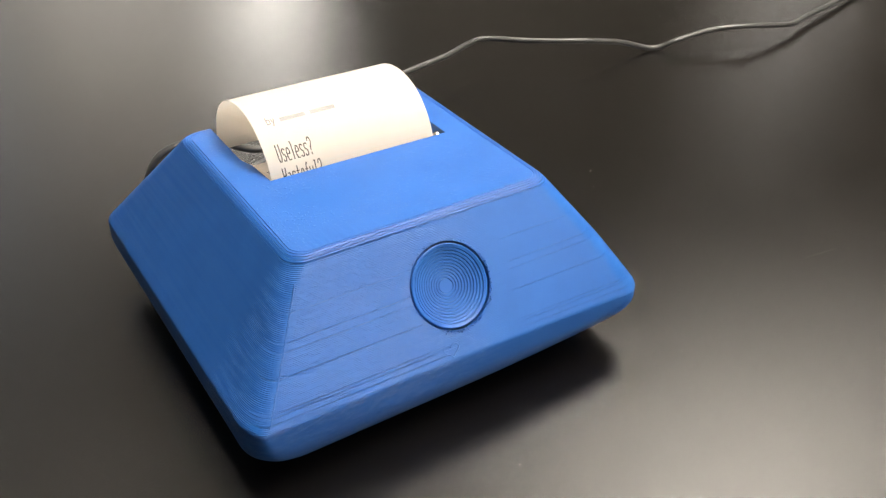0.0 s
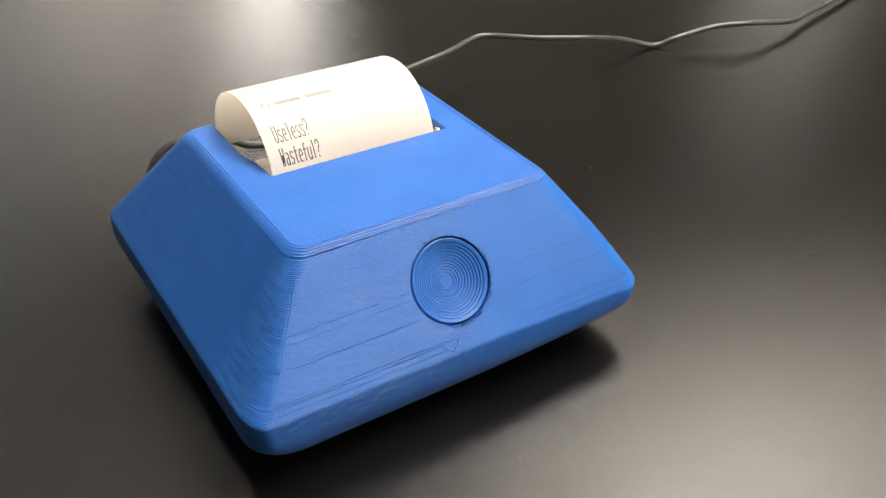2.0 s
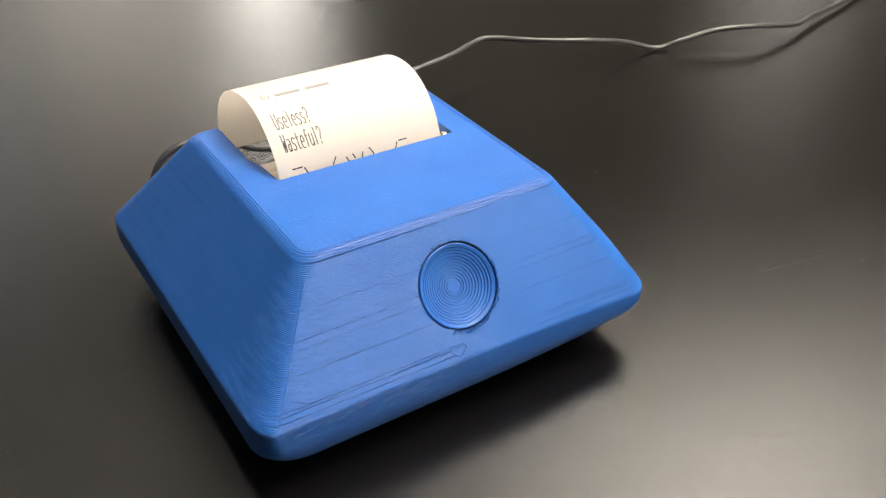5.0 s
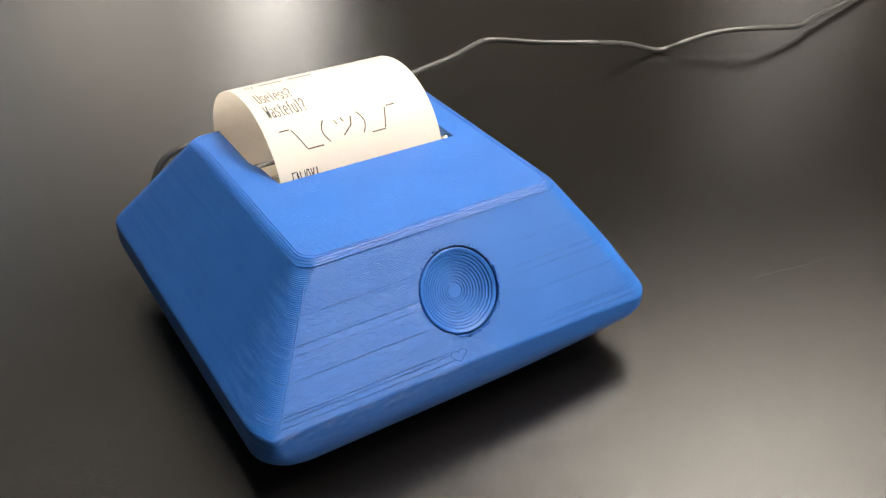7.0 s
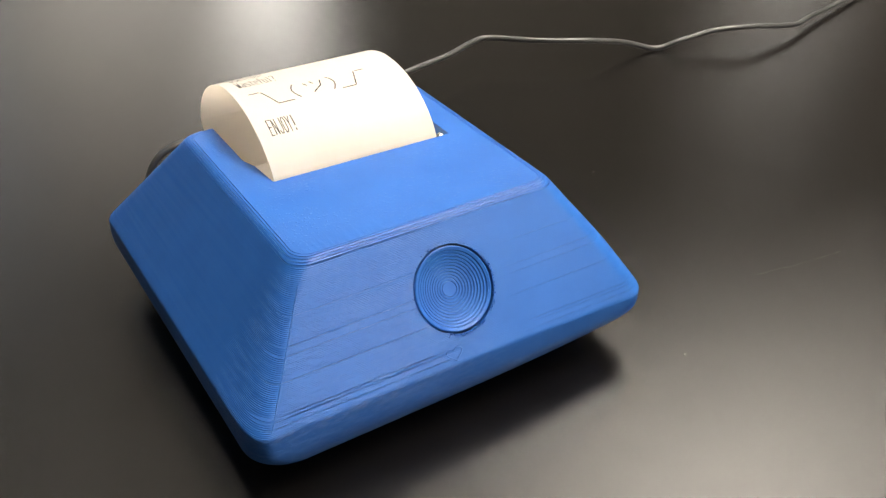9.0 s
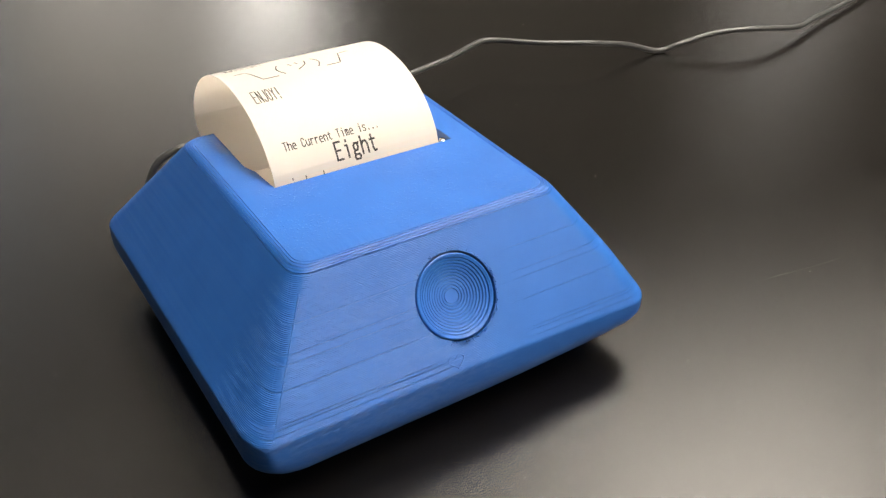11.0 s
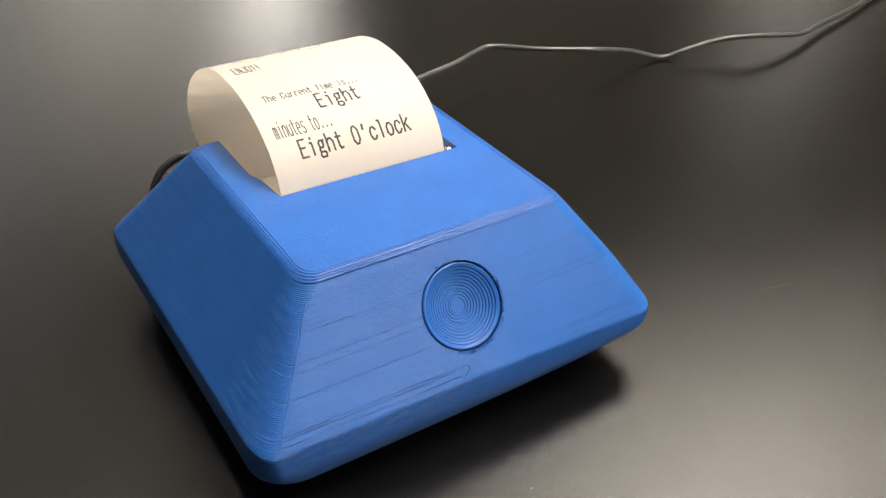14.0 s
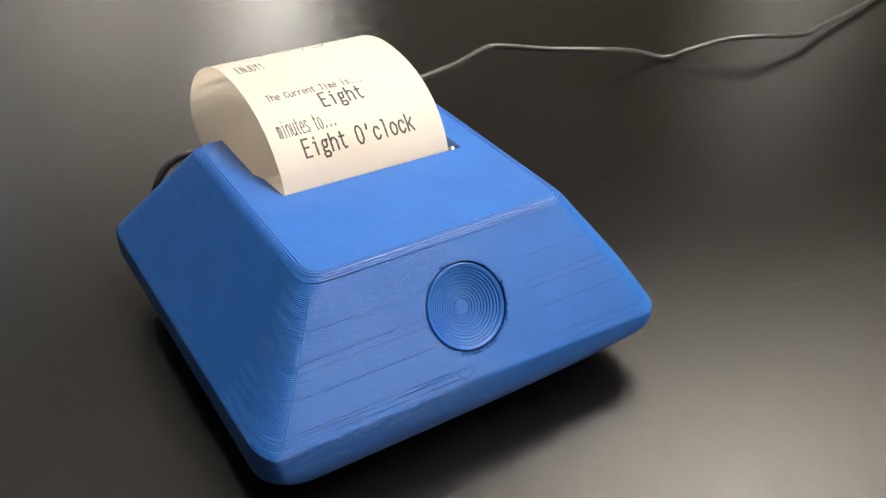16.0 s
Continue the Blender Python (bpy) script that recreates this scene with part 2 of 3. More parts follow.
# ---- the table ----
table = tagged(new("table"), "black laminate table top with a fine pebbled grain", "table")
table.location = (0.3, 0.45, FLOOR_Z)
part("tabletop", box_bm(-1.1, 1.1, -0.85, 0.85, 0.71, 0.74, 0.002), TABLE, table)
for sx in (-1.0, 1.0):
    for sy in (-0.75, 0.75):
        part("leg", box_bm(sx - 0.025, sx + 0.025, sy - 0.025, sy + 0.025, 0.0, 0.71, 0.003), DARK, table)

# ---- the printer ----
WT, WB, YFT, YBT, YFB, YBB, TOP_Z, LIP_Z, LOW_Z = 43.6, 69.2, 4.3, 90.7, -19.6, 115.4, 51.7, 16.7, -3.5
R_TOP, R_LIP, R_BOTTOM = 4.4, 2.6, 14.5
RC_TOP, RC_LIP = 6.0, 9.0
SEAMS = (40.8, 34.8, 32.9, 27.7, 20.7, 19.9, 18.5)


def fillet(a, b, c, r, n):
    a, b, c = Vector(a), Vector(b), Vector(c)
    u, v = (a - b).normalized(), (c - b).normalized()
    ang = u.angle(v)
    cen = b + (u + v).normalized() * (r / math.sin(ang / 2))
    s, e, turn = b + u * (r / math.tan(ang / 2)) - cen, b + v * (r / math.tan(ang / 2)) - cen, math.pi - ang
    return [cen + (s * math.sin((1 - k / n) * turn) + e * math.sin(k / n * turn)) / math.sin(turn) for k in range(n + 1)]


def shell_profile():
    """Pairs (inset from the lip's outline, height), from the top down, with printed steps on the upper edge."""
    slope = WB - WT
    out = []
    arc = fillet((slope + 20, TOP_Z), (slope, TOP_Z), (0, LIP_Z), R_TOP, 24)
    zend = arc[-1].y
    for k, p in enumerate(arc):
        # a groove between printed layers at every fifth place
        if k % 5 == 2:
            ahead = (arc[min(k + 1, 24)] - arc[max(k - 1, 0)]).normalized()
            inward = Vector((-ahead.y, ahead.x))
            if inward.y > 0:
                inward = -inward
            w, deep = ahead * 0.10, inward * 0.3
            for q in (p - w * 1.3, p - w * 0.8 + deep, p + w * 0.8 + deep, p + w * 1.3):
                out.append((q.x, q.y))
        elif k % 5 in (0, 4):
            out.append((p.x, p.y))

    def on_slope(z):
        return slope * (z - LIP_Z) / (TOP_Z - LIP_Z)
    for z in SEAMS:
        if z < zend - 0.4:
            out += [(on_slope(z + d) + dent, z + d) for d, dent in ((0.2, 0), (0.09, 0), (0.07, 0.4), (-0.07, 0.4), (-0.09, 0), (-0.2, 0))]
    out += [(p.x, p.y) for p in fillet((slope, TOP_Z), (0, LIP_Z), (0, LOW_Z), R_LIP, 5)]
    out += [(p.x, p.y) for p in fillet((0, LIP_Z), (0, LOW_Z), (20, LOW_Z), R_BOTTOM, 12)]
    return out


def corner_tightness(z):
    return max(0.0, min(1.0, (TOP_Z - 3.0 - z) / 2.0, (z - 4.0) / 12.0))


def shell_bm():
    bm = bmesh.new()
    rings = []

    def eased(x, y, z, dent):
        """A seam's depth fades along the front and round the corner."""
        keep = 0.0
        if dent and y < 8:
            keep = max(min(1, max(0, (-5 - x) / 14)), 0.4 * min(1, max(0, (x - 18) / 8)))
            turn = y - (YFB + (YFT - YFB) * (z - LIP_Z) / (TOP_Z - LIP_Z))
            keep *= max(0.0, 1 - turn / 7) if abs(x) > 30 else 1.0
        return bm.verts.new(Vector((x + (dent * keep * 0.4 if x < -40 else 0), y + dent * keep * 0.82, z - dent * keep * 0.57)) * MM)

    for ins, z in shell_profile():
        flat = (WB - WT) * (z - LIP_Z) / (TOP_Z - LIP_Z)
        dent = ins - flat if LIP_Z + 1.4 < z < TOP_Z - 2.2 else 0.0
        ins -= dent
        if z > LIP_Z - 1.5:
            t = ins / (WB - WT)
            w, yf, yb = WB - ins, YFB + (YFT - YFB) * t, YBB - (YBB - YBT) * t
            rc = RC_LIP + (RC_TOP - RC_LIP) * min(t, 1)
            if t > 1:
                rc -= (t - 1) * (WB - WT) * 0.5
        else:
            w, yf, yb, rc = WB - ins, YFB + ins, YBB - ins, RC_LIP + ins * 1.3
        rc = max(rc, 1.0)
        ring = []
        tight = corner_tightness(z)
        for sx, sy, a0 in ((1, 1, 0), (-1, 1, 90), (-1, -1, 180), (1, -1, 270)):
            # one front corner turns sharply into the front and slowly into the side
            ra, rb = (rc - 3.6 * tight, rc + 2.0 * tight) if sx < 0 and sy < 0 else (rc, rc)
            yc = yb - rb if sy > 0 else yf + rb
            for k in range(13):
                a = radians(a0 + 90 * k / 12)
                ring.append(eased(sx * (w - ra) + ra * math.cos(a), yc + rb * math.sin(a), z, dent))
            if a0 == 180:
                x0, x1 = -(w - ra), w - rc
                for k in range(1, 24):
                    ring.append(eased(x0 + (x1 - x0) * k / 24, yf, z, dent))
        rings.append(ring)
    n = len(rings[0])
    for a, c in zip(rings, rings[1:]):
        for k in range(n):
            bm.faces.new((a[k], c[k], c[(k + 1) % n], a[(k + 1) % n]))
    bm.faces.new(rings[0])
    bm.faces.new(rings[-1][::-1])
    bmesh.ops.recalc_face_normals(bm, faces=bm.faces[:])
    return bm


def carved(bm, cutters):
    """The mesh less the cutters."""
    me = bpy.data.meshes.new("shell")
    bm.to_mesh(me)
    bm.free()
    ob = new("shell", me)
    tools = []
    for c in cutters:
        cm = bpy.data.meshes.new("cutter")
        c.to_mesh(cm)
        c.free()
        co = new("cutter", cm)
        tools.append(co)
        md = ob.modifiers.new("cut", "BOOLEAN")
        md.operation, md.solver, md.object = "DIFFERENCE", "EXACT", co
    bpy.context.view_layer.update()
    done = bpy.data.meshes.new_from_object(ob.evaluated_get(bpy.context.evaluated_depsgraph_get()))
    for o in (ob, *tools):
        bpy.data.objects.remove(o)
    out = bmesh.new()
    out.from_mesh(done)
    assert len(out.faces) > 500
    bpy.data.meshes.remove(done)
    return out


def prism_bm(outline, z0, z1):
    bm = bmesh.new()
    lo = [bm.verts.new((x * MM, y * MM, z0 * MM)) for x, y in outline]
    hi = [bm.verts.new((x * MM, y * MM, z1 * MM)) for x, y in outline]
    n = len(lo)
    for k in range(n):
        bm.faces.new((lo[k], lo[(k + 1) % n], hi[(k + 1) % n], hi[k]))
    bm.faces.new(hi)
    bm.faces.new(lo[::-1])
    bmesh.ops.recalc_face_normals(bm, faces=bm.faces[:])
    return bm


# the front face's own axes: x along it, y up the slope, z out of it
slope_up = Vector((0, YFT - YFB, TOP_Z - LIP_Z)).normalized()
face_out = Vector((1, 0, 0)).cross(slope_up)
face_turn = Matrix((Vector((1, 0, 0)), slope_up, face_out)).transposed().to_4x4()


def on_front(x, z):
    t = (z - LIP_Z) / (TOP_Z - LIP_Z)
    return Vector((x, YFB + (YFT - YFB) * t, z)) * MM


BUTTON = Matrix.Translation(on_front(0, 34.1)) @ face_turn
HOLE_R, BUTTON_R = 13.1, 12.55

printer = tagged(new("receipt_printer"), "small blue 3D-printed receipt printer with sloping sides on a black table", "printer")
hole = lathe_bm([(0, -6 * MM), (HOLE_R * MM, -6 * MM), (HOLE_R * MM, 4 * MM), (0, 4 * MM)], 72)
hole.transform(BUTTON)
SLOT_Y = 45.6
opening = prism_bm([(-30.6, SLOT_Y + 0.9), (32.6, SLOT_Y + 0.5), (32.6, 140), (-33.4, 140), (-33.4, 63.5), (-32.9, 62.0), (-32.2, 60.0), (-31.6, 58.6)], 14, 80)
shell = carved(shell_bm(), [hole, opening])
for v in shell.verts:
    d = v.co / MM
    if d.y < YFB + 30 and 4 < d.z < 34:
        # the printed lip has warped a little along the front
        near = max(0.0, 1 - abs(d.z - LIP_Z) / 14) * min(1.0, max(0.0, (YFB + 30 - d.y) / 18))
        v.co.z -= (1.1 if d.x < 0 else 2.3) * MM * near * (d.x / WB)
    if d.z < LIP_Z and d.x > 0:
        # its corner has lifted off the base
        v.co.z += 3.0 * MM * (d.x / WB) ** 2 * min(1.0, (LIP_Z - d.z) / 14)
    if TOP_Z - 3 < d.z:
        v.co.z += 0.04 * MM * noise.noise(Vector((d.x * 0.05, d.y * 0.05, 3.1)))
part("base", box_bm(-50 * MM, 50 * MM, 4 * MM, 92 * MM, TABLE_Z, (LOW_Z + 0.6) * MM, 1 * MM), DARK, printer, "dark inset base under the case")
part("case", shell, BLUE, printer, "blue plastic case with fine printed layer lines", 14)


def button_bm():
    """A dished round button with printed rings."""
    edge, depth, rings = BUTTON_R - 0.6, 2.9, 11

    def bowl(r):
        return -0.2 - depth * (1 - (r / edge) ** 2)

    prof = [(0.0, bowl(2.2)), (2.2, bowl(2.2))]
    for k in range(rings):
        r, r2 = 2.2 + k * (edge - 2.2) / rings, 2.2 + (k + 1) * (edge - 2.2) / rings
        prof += [(r + 0.08, bowl(r) - 0.30), (r + 0.26, bowl(r + 0.26) + 0.08), (r2 - 0.06, bowl(r2) - 0.02)]
    prof += [(BUTTON_R - 0.4, -0.1), (BUTTON_R - 0.1, -0.25), (BUTTON_R, -0.6), (BUTTON_R, -5.5), (0, -5.5)]
    return lathe_bm([(a * MM, z * MM) for a, z in prof], 96)


bb = button_bm()
bb.transform(BUTTON)
part("button", bb, BLUE_BUTTON, printer, "round dished blue push button with concentric rings", 25)


def ridge(points, r, name, label):
    bm = tube_bm(points, r * MM, 6)
    part(name, bm, BLUE_BUTTON, printer, label, 60)


heart = []
for k in range(25):
    a = 2 * math.pi * k / 24
    hx, hy = 16 * math.sin(a) ** 3, 13 * math.cos(a) - 5 * math.cos(2 * a) - 2 * math.cos(3 * a) - math.cos(4 * a)
    heart.append(on_front(-5.9 + hx * 0.16, 19.5) + slope_up * (hy * 0.13 * MM) - face_out * 0.03 * MM)
ridge(heart, 0.19, "heart_mark", "faint heart outline printed in the blue case")


# the ridge where the front's lines begin, and crumbs of plastic left by the print
edge = []
for k in range(11):
    z = TOP_Z - 5.0 - (TOP_Z - LIP_Z - 6.2) * k / 10
    t = (z - LIP_Z) / (TOP_Z - LIP_Z)
    edge.append(on_front(-(WB + (WT - WB) * t) + RC_LIP + (RC_TOP - RC_LIP) * t - 3.6 * corner_tightness(z), z) + Vector((0, 0, 1.1 * MM * max(0, 1 - abs(z - LIP_Z) / 14))))
ridge(edge, 0.2, "edge_ridge", "thin ridge where the printed lines begin")


def crumbs(name, places, label):
    bm = bmesh.new()
    for p, r in places:
        c = bmesh.ops.create_icosphere(bm, subdivisions=1, radius=r * MM)
        turn = Euler([random.uniform(0, 6) for _ in range(3)]).to_matrix()
        for v in c["verts"]:
            d = v.co * random.uniform(0.6, 1.3)
            v.co = p + turn @ Vector((d.x * random.uniform(0.7, 2.2), d.y, d.z * 0.7))
    tagged(part(name, bm, BLUE_BUTTON, printer, label), "", "", "", "stuff")


rim = []
for k in range(170):
    a = random.choice((random.gauss(-1.45, 0.4), random.gauss(0.25, 0.45), random.uniform(0, 6.28)))
    r = HOLE_R + abs(random.gauss(0.1, 0.35))
    rim.append((BUTTON @ (Vector((r * math.cos(a), r * math.sin(a), 0.06)) * MM), random.uniform(0.12, 0.40)))
crumbs("print_burr", rim, "rough crumbs of blue plastic round the button")
zits = []
for k in range(26):
    t = random.random()
    zits.append((Vector((-WB + (WB - WT) * t + 1.5, YFB + (YFT - YFB) * t + 3.2, LIP_Z + (TOP_Z - LIP_Z) * t)) * MM + Vector((random.gauss(0, 0.4), random.gauss(0, 0.4), 0)) * MM, random.uniform(0.07, 0.16)))
for k in range(30):
    zits.append((on_front(random.uniform(14, 22), random.uniform(35, 42)), random.uniform(0.05, 0.12)))
for k in range(14):
    zits.append((on_front(random.uniform(-16, -11), random.uniform(40, 45)), random.uniform(0.05, 0.12)))
for k in range(90):
    zits.append((Vector((random.gauss(22, 12), random.gauss(30, 9), TOP_Z)) * MM if k % 2 else Vector((random.uniform(-38, 38), random.uniform(10, 42), TOP_Z)) * MM, random.uniform(0.05, 0.12)))
zits = [z for z in zits if abs(z[0].x) < 39 * MM or z[0].z < (TOP_Z - 1) * MM]
crumbs("print_specks", zits, "tiny blobs of blue plastic on the case")

# what shows inside the open back
part("inner_floor", box_bm(-33.2 * MM, 32.4 * MM, 47 * MM, 112 * MM, 14.2 * MM, 15 * MM), DARK, printer, "dark printer bay")
part("print_mechanism", box_bm(-29.5 * MM, 29.5 * MM, 48.6 * MM, 74 * MM, 15 * MM, 43 * MM, 0.8 * MM), MECH, printer, "pale grey plastic print mechanism")


def screw():
    bm = lathe_bm([(0, 1.3 * MM), (0.7 * MM, 1.2 * MM), (1.3 * MM, 0.75 * MM), (1.5 * MM, 0.1 * MM), (1.5 * MM, -0.4 * MM), (0.8 * MM, -0.5 * MM), (0.8 * MM, -5 * MM), (0, -5 * MM)], 24)
    bm.transform(Matrix.Translation(Vector((30.7, 48.4, 50.0)) * MM) @ pose(0, 0, 0, 20, 10, 0))
    part("screw", bm, METAL, printer, "bright round screw head beside the paper slot", 30)


screw()

# ---- the cable ----
CABLE_LINE = [(52, 110, 4), (40, 126, 6), (22, 134, 9.5), (4, 135, 13.2), (-4.8, 135, 15.5), (-13.9, 135, 20.5), (-22, 135, 23), (-30.9, 135, 25.0), (-38.6, 135, 23.4), (-43.0, 135, 20.2),
              (-45.4, 135, 16.2), (-46.6, 135.5, 12.5), (-46.5, 138, 4), (-42, 144, -6.4), (-26, 150, -6.4), (0, 156, -6.4), (45, 172, -4), (80, 181, 5.5), (102, 186, 7),
              (127.3, 191.7, 7.5), (147, 199.8, 7.5), (159, 201.2, 7.5), (181, 185.4, 7), (207, 172.9, 6), (233.5, 174, -0.6), (253.5, 169.0, -6.4), (267, 164, -2.7), (290.5, 160.4, 0.0),
              (313.2, 151.4, 1.0), (345.1, 148.1, -3.0), (368.5, 154.3, -4.0), (415.4, 165.1, -5.0), (467, 178, -6.0), (550, 193, -6.4), (735, 248, -6.4)]
cable = tagged(part("cable", tube_bm([Vector(p) * MM for p in CABLE_LINE], 1.5 * MM, 14), CABLE, None, "", 40), "thin black power cable lying in bends on the table", "cable")

# ---- marks on the table ----
def dust():
    bm = bmesh.new()
    for k in range(150):
        x, y = random.uniform(-0.25, 0.42), random.uniform(-0.12, 0.36)
        if -0.075 < x < 0.075 and -0.03 < y < 0.125:
            continue
        r = random.uniform(0.08, 0.26) * MM
        c = bmesh.ops.create_icosphere(bm, subdivisions=1, radius=r)
        for v in c["verts"]:
            v.co = Vector((x + v.co.x * 1.5, y + v.co.y * 0.8, TABLE_Z + r * 0.35 + v.co.z * 0.5))
    tagged(part("dust", bm, DUST, None), "pale specks of dust on the black table", "dust", "", "stuff")


dust()
scratch = tube_bm([Vector(p) * MM for p in ((131, -12.4, -8), (142, -14.4, -7.98), (154, -16.6, -7.98), (165, -18.2, -7.98), (174, -19.3, -8))], 0.022 * MM, 6)
scratch.transform(Matrix.Translation((-0.3, -0.45, -FLOOR_Z)))
part("scratch", scratch, DUST, table, "faint pale scratch")

# ---- the receipt ----
STRIP, PAPER_W, PAPER_X = 1.5, 58.2, -1.05
END_U, LAST_U = 70.5, -81.0
BASE = Vector((PAPER_X, SLOT_Y + 1.2, TOP_Z - 0.4))

# millimetres fed since the start, by time
FEED = [(0, 0), (1.2, 0), (1.3, 3.8), (1.4, 4.8), (2.9, 4.85), (3.1, 5.5), (3.3, 6.8), (3.5, 8.2), (4.0, 8.9), (4.2, 9.2), (5.2, 11.0), (6.3, 12.7), (6.4, 12.9), (6.5, 15.0), (6.6, 17.6), (6.7, 23.2), (6.8, 24.0),
        (8.0, 24.0), (8.1, 28.1), (8.2, 34.4), (8.3, 36.7), (8.4, 38.0), (8.5, 39.5), (8.6, 40.6), (9.0, 41.5), (9.2, 41.6), (9.7, 43.2), (10.2, 47.5), (10.7, 52.6), (11.1, 56.5), (11.3, 56.9),
        (12.2, 56.9), (12.3, 61.6), (12.4, 63.9), (12.5, 64.5), (13.6, 65.2), (13.7, 68.0), (13.8, 74.6), (13.9, 76.8), (14.0, 77.2), (16.0, 77.2)]
# shape of the loop by millimetres fed: middle, front and back half widths, height of the middle, half height, front and back roundness
LOOPS = [(0, 69.2, 22.5, 24.9, 45, 22.2, 2.1, 2.0), (8.9, 70.6, 23.9, 28.0, 45, 24.1, 2.1, 2.0), (15, 72, 25.2, 29.3, 45, 25.4, 2.1, 2.0), (24, 73.8, 27.0, 31.0, 44.8, 24.2, 2.1, 1.92),
         (41.5, 79.2, 32.2, 32.2, 45, 23.4, 2.12, 1.78), (56.9, 82.6, 36.0, 36.8, 45, 27.4, 2.15, 1.76), (77.2, 88.2, 41.6, 42.8, 44, 30.5, 2.25, 1.75)]


def loop_shape(fed):
    xs = [r[0] for r in LOOPS]
    return [float(np.interp(fed, xs, [r[k] for r in LOOPS])) for k in range(1, 8)]


def loop_path(fed):
    """Places along the paper from deep inside the case, through the slot and round the loop, with their distance from the slot."""
    yc, af, ab, zc, h, nf, nb = loop_shape(fed)
    th = np.linspace(math.pi * 1.2, -math.pi * 0.93, 1500)
    c, s = np.cos(th), np.sin(th)
    front = c < 0
    n, a = np.where(front, nf, nb), np.where(front, af, ab)
    y = yc + a * np.sign(c) * np.abs(c) ** (2 / n)
    hh = np.where(s >= 0, h, h * 0.75)
    z = zc + hh * np.sign(s) * np.abs(s) ** (2 / n)
    # the tail curls inwards
    shrink = np.clip((-th - 0.35) / 2.2, 0, 1) * 0.22
    y, z = y + (yc - y) * shrink, z + (zc - z) * shrink
    i = int(np.argmax(z > BASE.z))
    y, z = y[i:], z[i:]
    y = y + (BASE.y - y[0]) * np.clip(1 - np.arange(len(y)) / 120.0, 0, 1)
    # inside: down, then round a small roll
    down = np.linspace(14, 0.2, 20)
    a2 = np.linspace(70 / 10.0, 0, 80)
    yi = np.concatenate([BASE.y + 10.0 - 10.0 * np.cos(a2), np.full(20, BASE.y)])
    zi = np.concatenate([BASE.z - 14 - 10.0 * np.sin(a2), BASE.z - down])
    y, z = np.concatenate([yi, y]), np.concatenate([zi, z])
    d = np.concatenate([[0], np.cumsum(np.hypot(np.diff(y), np.diff(z)))])
    return y, z, d - d[100]


def strip_bm():
    """A slightly bent strip of paper with thickness."""
    bm = bmesh.new()
    half, w, th, R = (STRIP / 2 + 0.1) * MM, PAPER_W / 2 * MM, 0.035 * MM, 34 * MM
    ys = [-half, -half / 3, half / 3, half]
    up = [[bm.verts.new((sx * w, y, th - y * y / (2 * R))) for sx in (-1, 1)] for y in ys]
    dn = [[bm.verts.new((sx * w, y, -th - y * y / (2 * R))) for sx in (-1, 1)] for y in ys]
    for k in range(3):
        bm.faces.new((up[k][0], up[k][1], up[k + 1][1], up[k + 1][0]))
        bm.faces.new((dn[k][0], dn[k + 1][0], dn[k + 1][1], dn[k][1]))
        for s in (0, 1):
            q = [up[k][s], up[k + 1][s], dn[k + 1][s], dn[k][s]]
            bm.faces.new(q if s == 0 else q[::-1])
    return bm


receipt = tagged(new("receipt_paper"), "curling white thermal paper receipt with printed text", "receipt")
receipt.location = BASE * MM
strip_mesh = mesh_of(strip_bm(), "paper_strip", PAPER, 30)

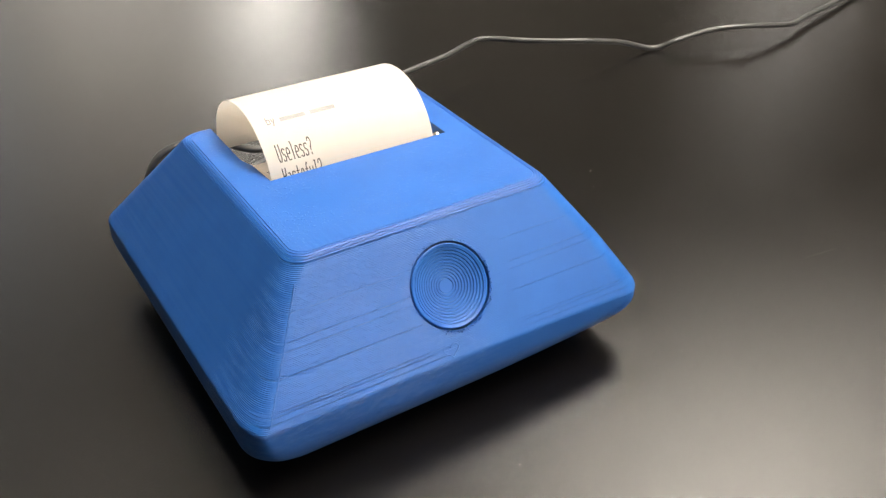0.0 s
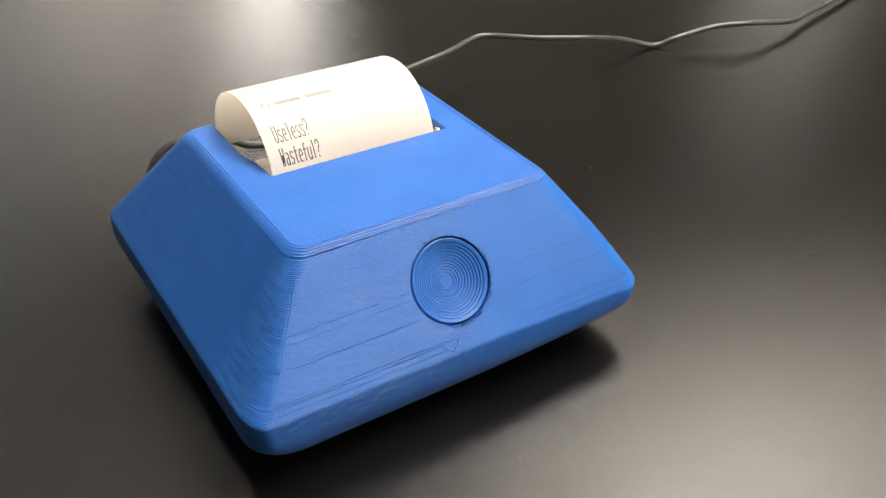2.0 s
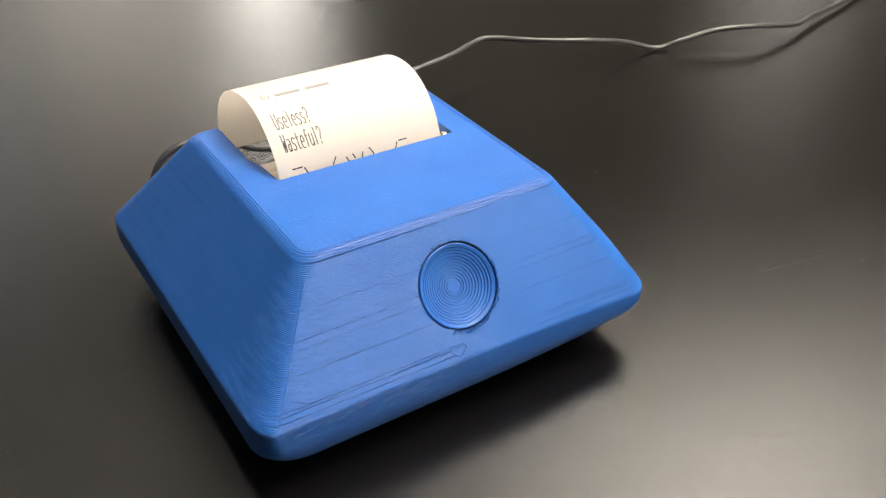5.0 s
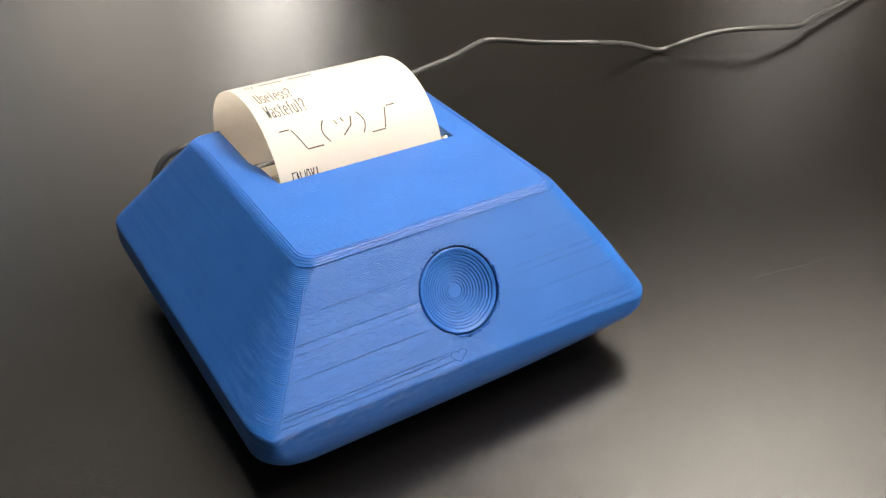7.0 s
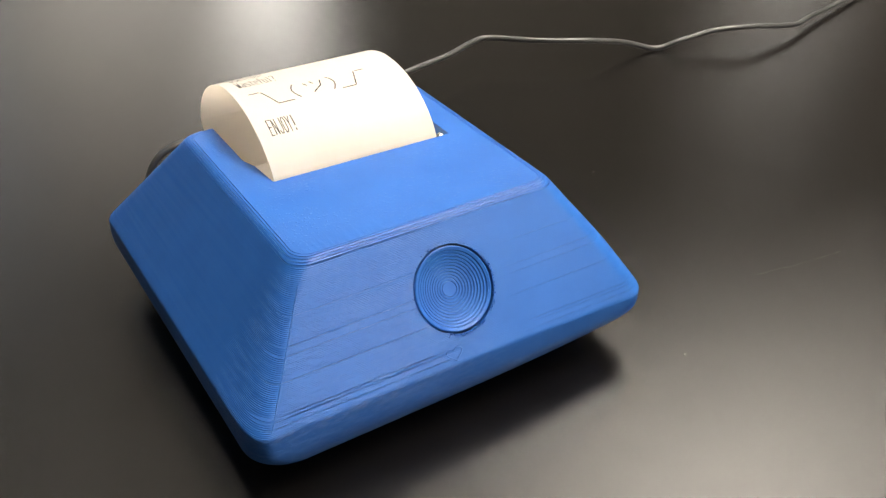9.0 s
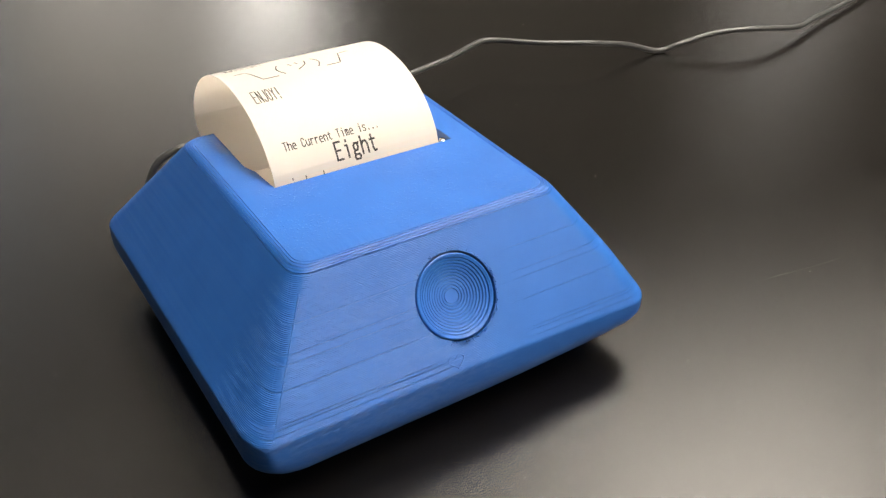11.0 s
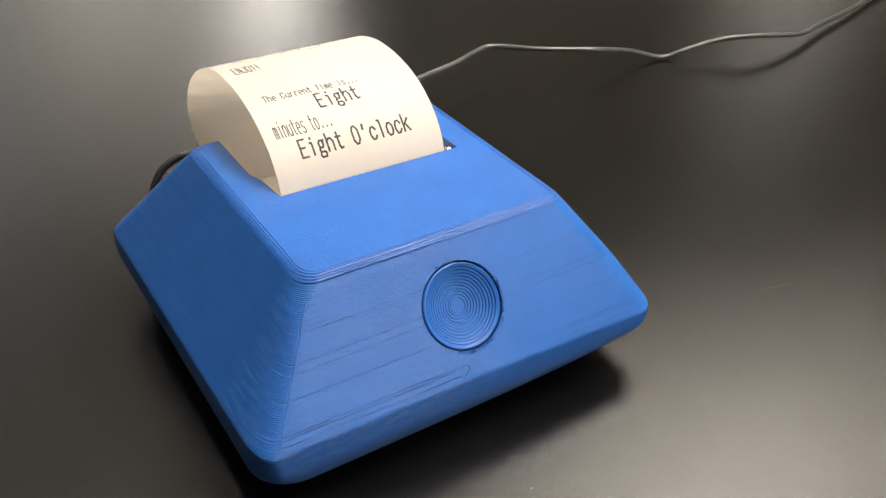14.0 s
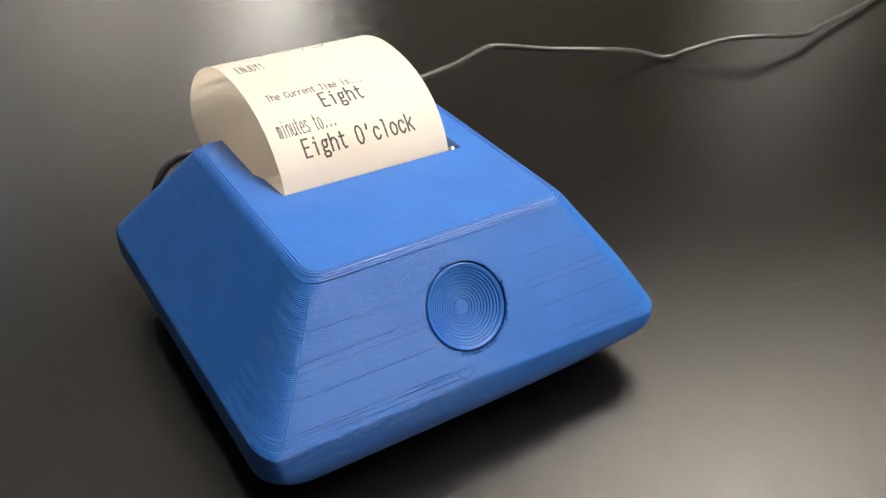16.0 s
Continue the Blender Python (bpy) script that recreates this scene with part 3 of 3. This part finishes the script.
# strokes of the printer's own letters on a grid: width 1, capital height 1
STROKES = {
    "E": ["0,0 0,1", "0,1 1,1", "0,.52 .82,.52", "0,0 1,0"],
    "N": ["0,0 0,1", "0,1 1,0", "1,0 1,1"],
    "J": ["1,1 1,.2 .75,0 .25,0 0,.2"],
    "O": [".3,0 .7,0 1,.22 1,.78 .7,1 .3,1 0,.78 0,.22 .3,0"],
    "Y": ["0,1 .5,.5 1,1", ".5,.5 .5,0"],
    "U": ["0,1 0,.2 .3,0 .7,0 1,.2 1,1"],
    "W": ["0,1 .22,0 .5,.62 .78,0 1,1"],
    "T": ["0,1 1,1", ".5,1 .5,0"],
    "C": ["1,.78 .7,1 .3,1 0,.78 0,.22 .3,0 .7,0 1,.22"],
    "a": [".1,.68 .65,.68 .9,.5 .9,0", ".9,.38 .25,.38 .02,.2 .25,0 .65,0 .9,.2"],
    "b": ["0,0 0,1", "0,.52 .35,.7 .7,.7 1,.5 1,.2 .7,0 .35,0 0,.18"],
    "c": ["1,.52 .7,.7 .3,.7 0,.48 0,.22 .3,0 .7,0 1,.18"],
    "e": ["0,.36 1,.36 1,.5 .7,.7 .3,.7 0,.48 0,.2 .3,0 .95,0"],
    "f": [".9,.95 .62,1 .42,.85 .42,0", ".1,.64 .85,.64"],
    "g": ["1,.72 .82,.62", ".3,.7 .65,.7 .82,.56 .82,.44 .65,.3 .3,.3 .1,.44 .1,.56 .3,.7", ".15,.3 .05,.16 .2,.06 .8,.06 1,-.06 .85,-.22 .2,-.22 0,-.08 .15,.06"],
    "h": ["0,0 0,1", "0,.5 .35,.7 .75,.7 1,.5 1,0"],
    "i": [".2,.7 .52,.7 .52,0", ".52,.9 .52,1"],
    "k": ["0,0 0,1", ".95,.72 .02,.3", ".35,.42 1,0"],
    "l": [".2,1 .52,1 .52,0"],
    "m": ["0,0 0,.7", "0,.6 .28,.7 .5,.58 .5,0", ".5,.58 .78,.7 1,.58 1,0"],
    "n": ["0,0 0,.7", "0,.5 .35,.7 .75,.7 1,.5 1,0"],
    "o": [".3,0 .7,0 1,.2 1,.5 .7,.7 .3,.7 0,.5 0,.2 .3,0"],
    "r": [".1,0 .1,.7", ".1,.45 .45,.7 .95,.66"],
    "s": ["1,.62 .7,.7 .25,.7 .04,.54 .25,.38 .75,.33 .97,.17 .75,0 .25,0 0,.08"],
    "t": [".4,.95 .4,.2 .6,0 .95,.04", ".05,.68 .9,.68"],
    "u": ["0,.7 0,.18 .3,0 .65,0 1,.2", "1,.7 1,0"],
    "y": ["0,.7 .5,.1", "1,.7 .3,-.25 .05,-.25"],
    "?": ["0,.8 .25,1 .75,1 1,.8 1,.66 .5,.42 .5,.26", ".5,.1 .5,0"],
    "!": [".5,1 .5,.3", ".5,.12 .5,0"],
    "'": [".55,1 .42,.7"],
    ".": [".5,.12 .5,0"],
}


def lettering(bm, text, x, u, pitch, cap):
    """Monospaced stroke letters from x, with their feet at u along the paper."""
    pen = pitch * 0.21
    for i, ch in enumerate(text):
        for stroke in STROKES.get(ch, ()):
            pts = [[float(q) for q in p.split(",")] for p in stroke.split()]
            pts = [(x + (i + 0.17 + 0.66 * a) * pitch, u + pen / 2 + (cap - pen) * c) for a, c in pts]
            for p, q in zip(pts, pts[1:]):
                d = (Vector(q) - Vector(p)).normalized() * pen * 0.35
                wide = pen * (1.25 if ch in ".'!" else 1.0)
                bar(bm, p[0] - d.x, p[1] - d.y, q[0] + d.x, q[1] + d.y, wide)


def bar(bm, x0, u0, x1, u1, width):
    a, c = Vector((x0, u0, 0)), Vector((x1, u1, 0))
    s = Vector((-(c - a).y, (c - a).x, 0)).normalized() * width / 2
    bm.faces.new([bm.verts.new(p) for p in (a - s, c - s, c + s, a + s)])


def arc_bar(bm, x, u0, u1, bulge, width):
    pts = [(x + bulge * math.sin(math.pi * k / 6), u0 + (u1 - u0) * k / 6) for k in range(7)]
    for p, q in zip(pts, pts[1:]):
        bar(bm, *p, *q, width)


def printed():
    dark, faint = bmesh.new(), bmesh.new()
    lettering(faint, "by", -25.6, 17.2, 1.5, 3.0)
    bar(faint, -21.0, 18.3, -12.4, 18.3, 1.5)
    bar(faint, -10.6, 18.3, -2.0, 18.3, 1.5)
    lettering(dark, "Useless?", -26.4, 4.6, 1.5, 5.8)
    lettering(dark, "Wasteful?", -26.4, -2.9, 1.5, 5.8)
    w = 0.42
    bar(dark, -25.5, -8.3, -22.0, -8.3, w)
    bar(dark, -21.5, -8.5, -18.6, -15.5, w)
    bar(dark, -18.6, -15.8, -12.9, -15.8, w)
    arc_bar(dark, -10.4, -15.3, -7.9, -1.6, w)
    bar(dark, -7.0, -8.9, -6.2, -10.5, w)
    bar(dark, -4.6, -8.5, -3.9, -10.1, w)
    bar(dark, -1.0, -8.7, -1.9, -11.7, w)
    bar(dark, -1.9, -11.7, -5.4, -14.5, w)
    arc_bar(dark, 1.4, -15.3, -7.9, 1.6, w)
    bar(dark, 4.2, -15.8, 9.2, -15.8, w)
    bar(dark, 9.2, -15.5, 11.6, -8.5, w)
    bar(dark, 12.2, -8.3, 15.4, -8.3, w)
    lettering(dark, "ENJOY!", -26.0, -27.6, 1.55, 6.0)
    lettering(dark, "The Current Time is...", -24.4, -46.1, 1.5, 3.0)
    lettering(dark, "Eight", -8.8, -53.1, 3.0, 6.2)
    lettering(dark, "minutes to...", -26.4, -60.2, 1.5, 6.0)
    lettering(dark, "Eight O'clock", -20.9, -68.0, 3.0, 6.3)
    return dark, faint


def triangles(bm):
    bmesh.ops.triangulate(bm, faces=bm.faces[:])
    out = [[(v.co.x, v.co.y) for v in f.verts] for f in bm.faces]
    bm.free()
    return out


def clipped(poly, level, sign):
    """The part of a polygon with sign * u below sign * level."""
    out = []
    for i, q in enumerate(poly):
        p = poly[i - 1]
        dp, dq = sign * (p[1] - level), sign * (q[1] - level)
        if (dp < 0) != (dq < 0):
            k = dp / (dp - dq)
            out.append((p[0] + (q[0] - p[0]) * k, level))
        if dq < 0:
            out.append(q)
    return out


def cut_to(tris, u0, u1):
    """The piece of the lettering between u0 and u1, moved to the strip's own middle."""
    c = bmesh.new()
    for tri in tris:
        us = [p[1] for p in tri]
        if max(us) <= u0 or min(us) >= u1:
            continue
        poly = clipped(clipped(tri, u1, 1), u0, -1)
        if len(poly) > 2:
            f = c.faces.new([c.verts.new(Vector((x - PAPER_X, y - (u0 + u1) / 2, 0.07)) * MM) for x, y in poly])
            f.normal_update()
            if f.normal.z < 0:
                f.normal_flip()
    if not c.faces:
        c.free()
        return None
    return c


dark_print, faint_print = [triangles(bm) for bm in printed()]
strips = []
u = END_U
while u > LAST_U:
    s = new("paper_strip", strip_mesh)
    s.parent = receipt
    for tris, m in ((dark_print, INK), (faint_print, INK_FAINT)):
        piece = cut_to(tris, u - STRIP, u)
        if piece:
            part("printed_text", piece, m, s)
    strips.append((s, u - STRIP / 2))
    u -= STRIP


# ---- what moves ----
def motions():
    shapes = [(t, fed, loop_path(fed)) for t, fed in FEED]
    for s, mid in strips:
        rows = []
        for t, fed, (y, z, d) in shapes:
            at = fed + mid
            y0, z0 = np.interp(at, d, y), np.interp(at, d, z)
            y1, z1, y2, z2 = np.interp(at - 0.5, d, y), np.interp(at - 0.5, d, z), np.interp(at + 0.5, d, y), np.interp(at + 0.5, d, z)
            rows.append((t, pose(0, (y0 - BASE.y) * MM, (z0 - BASE.z) * MM, math.degrees(math.atan2(z2 - z1, y2 - y1)))))
        walk(s, rows)


motions()
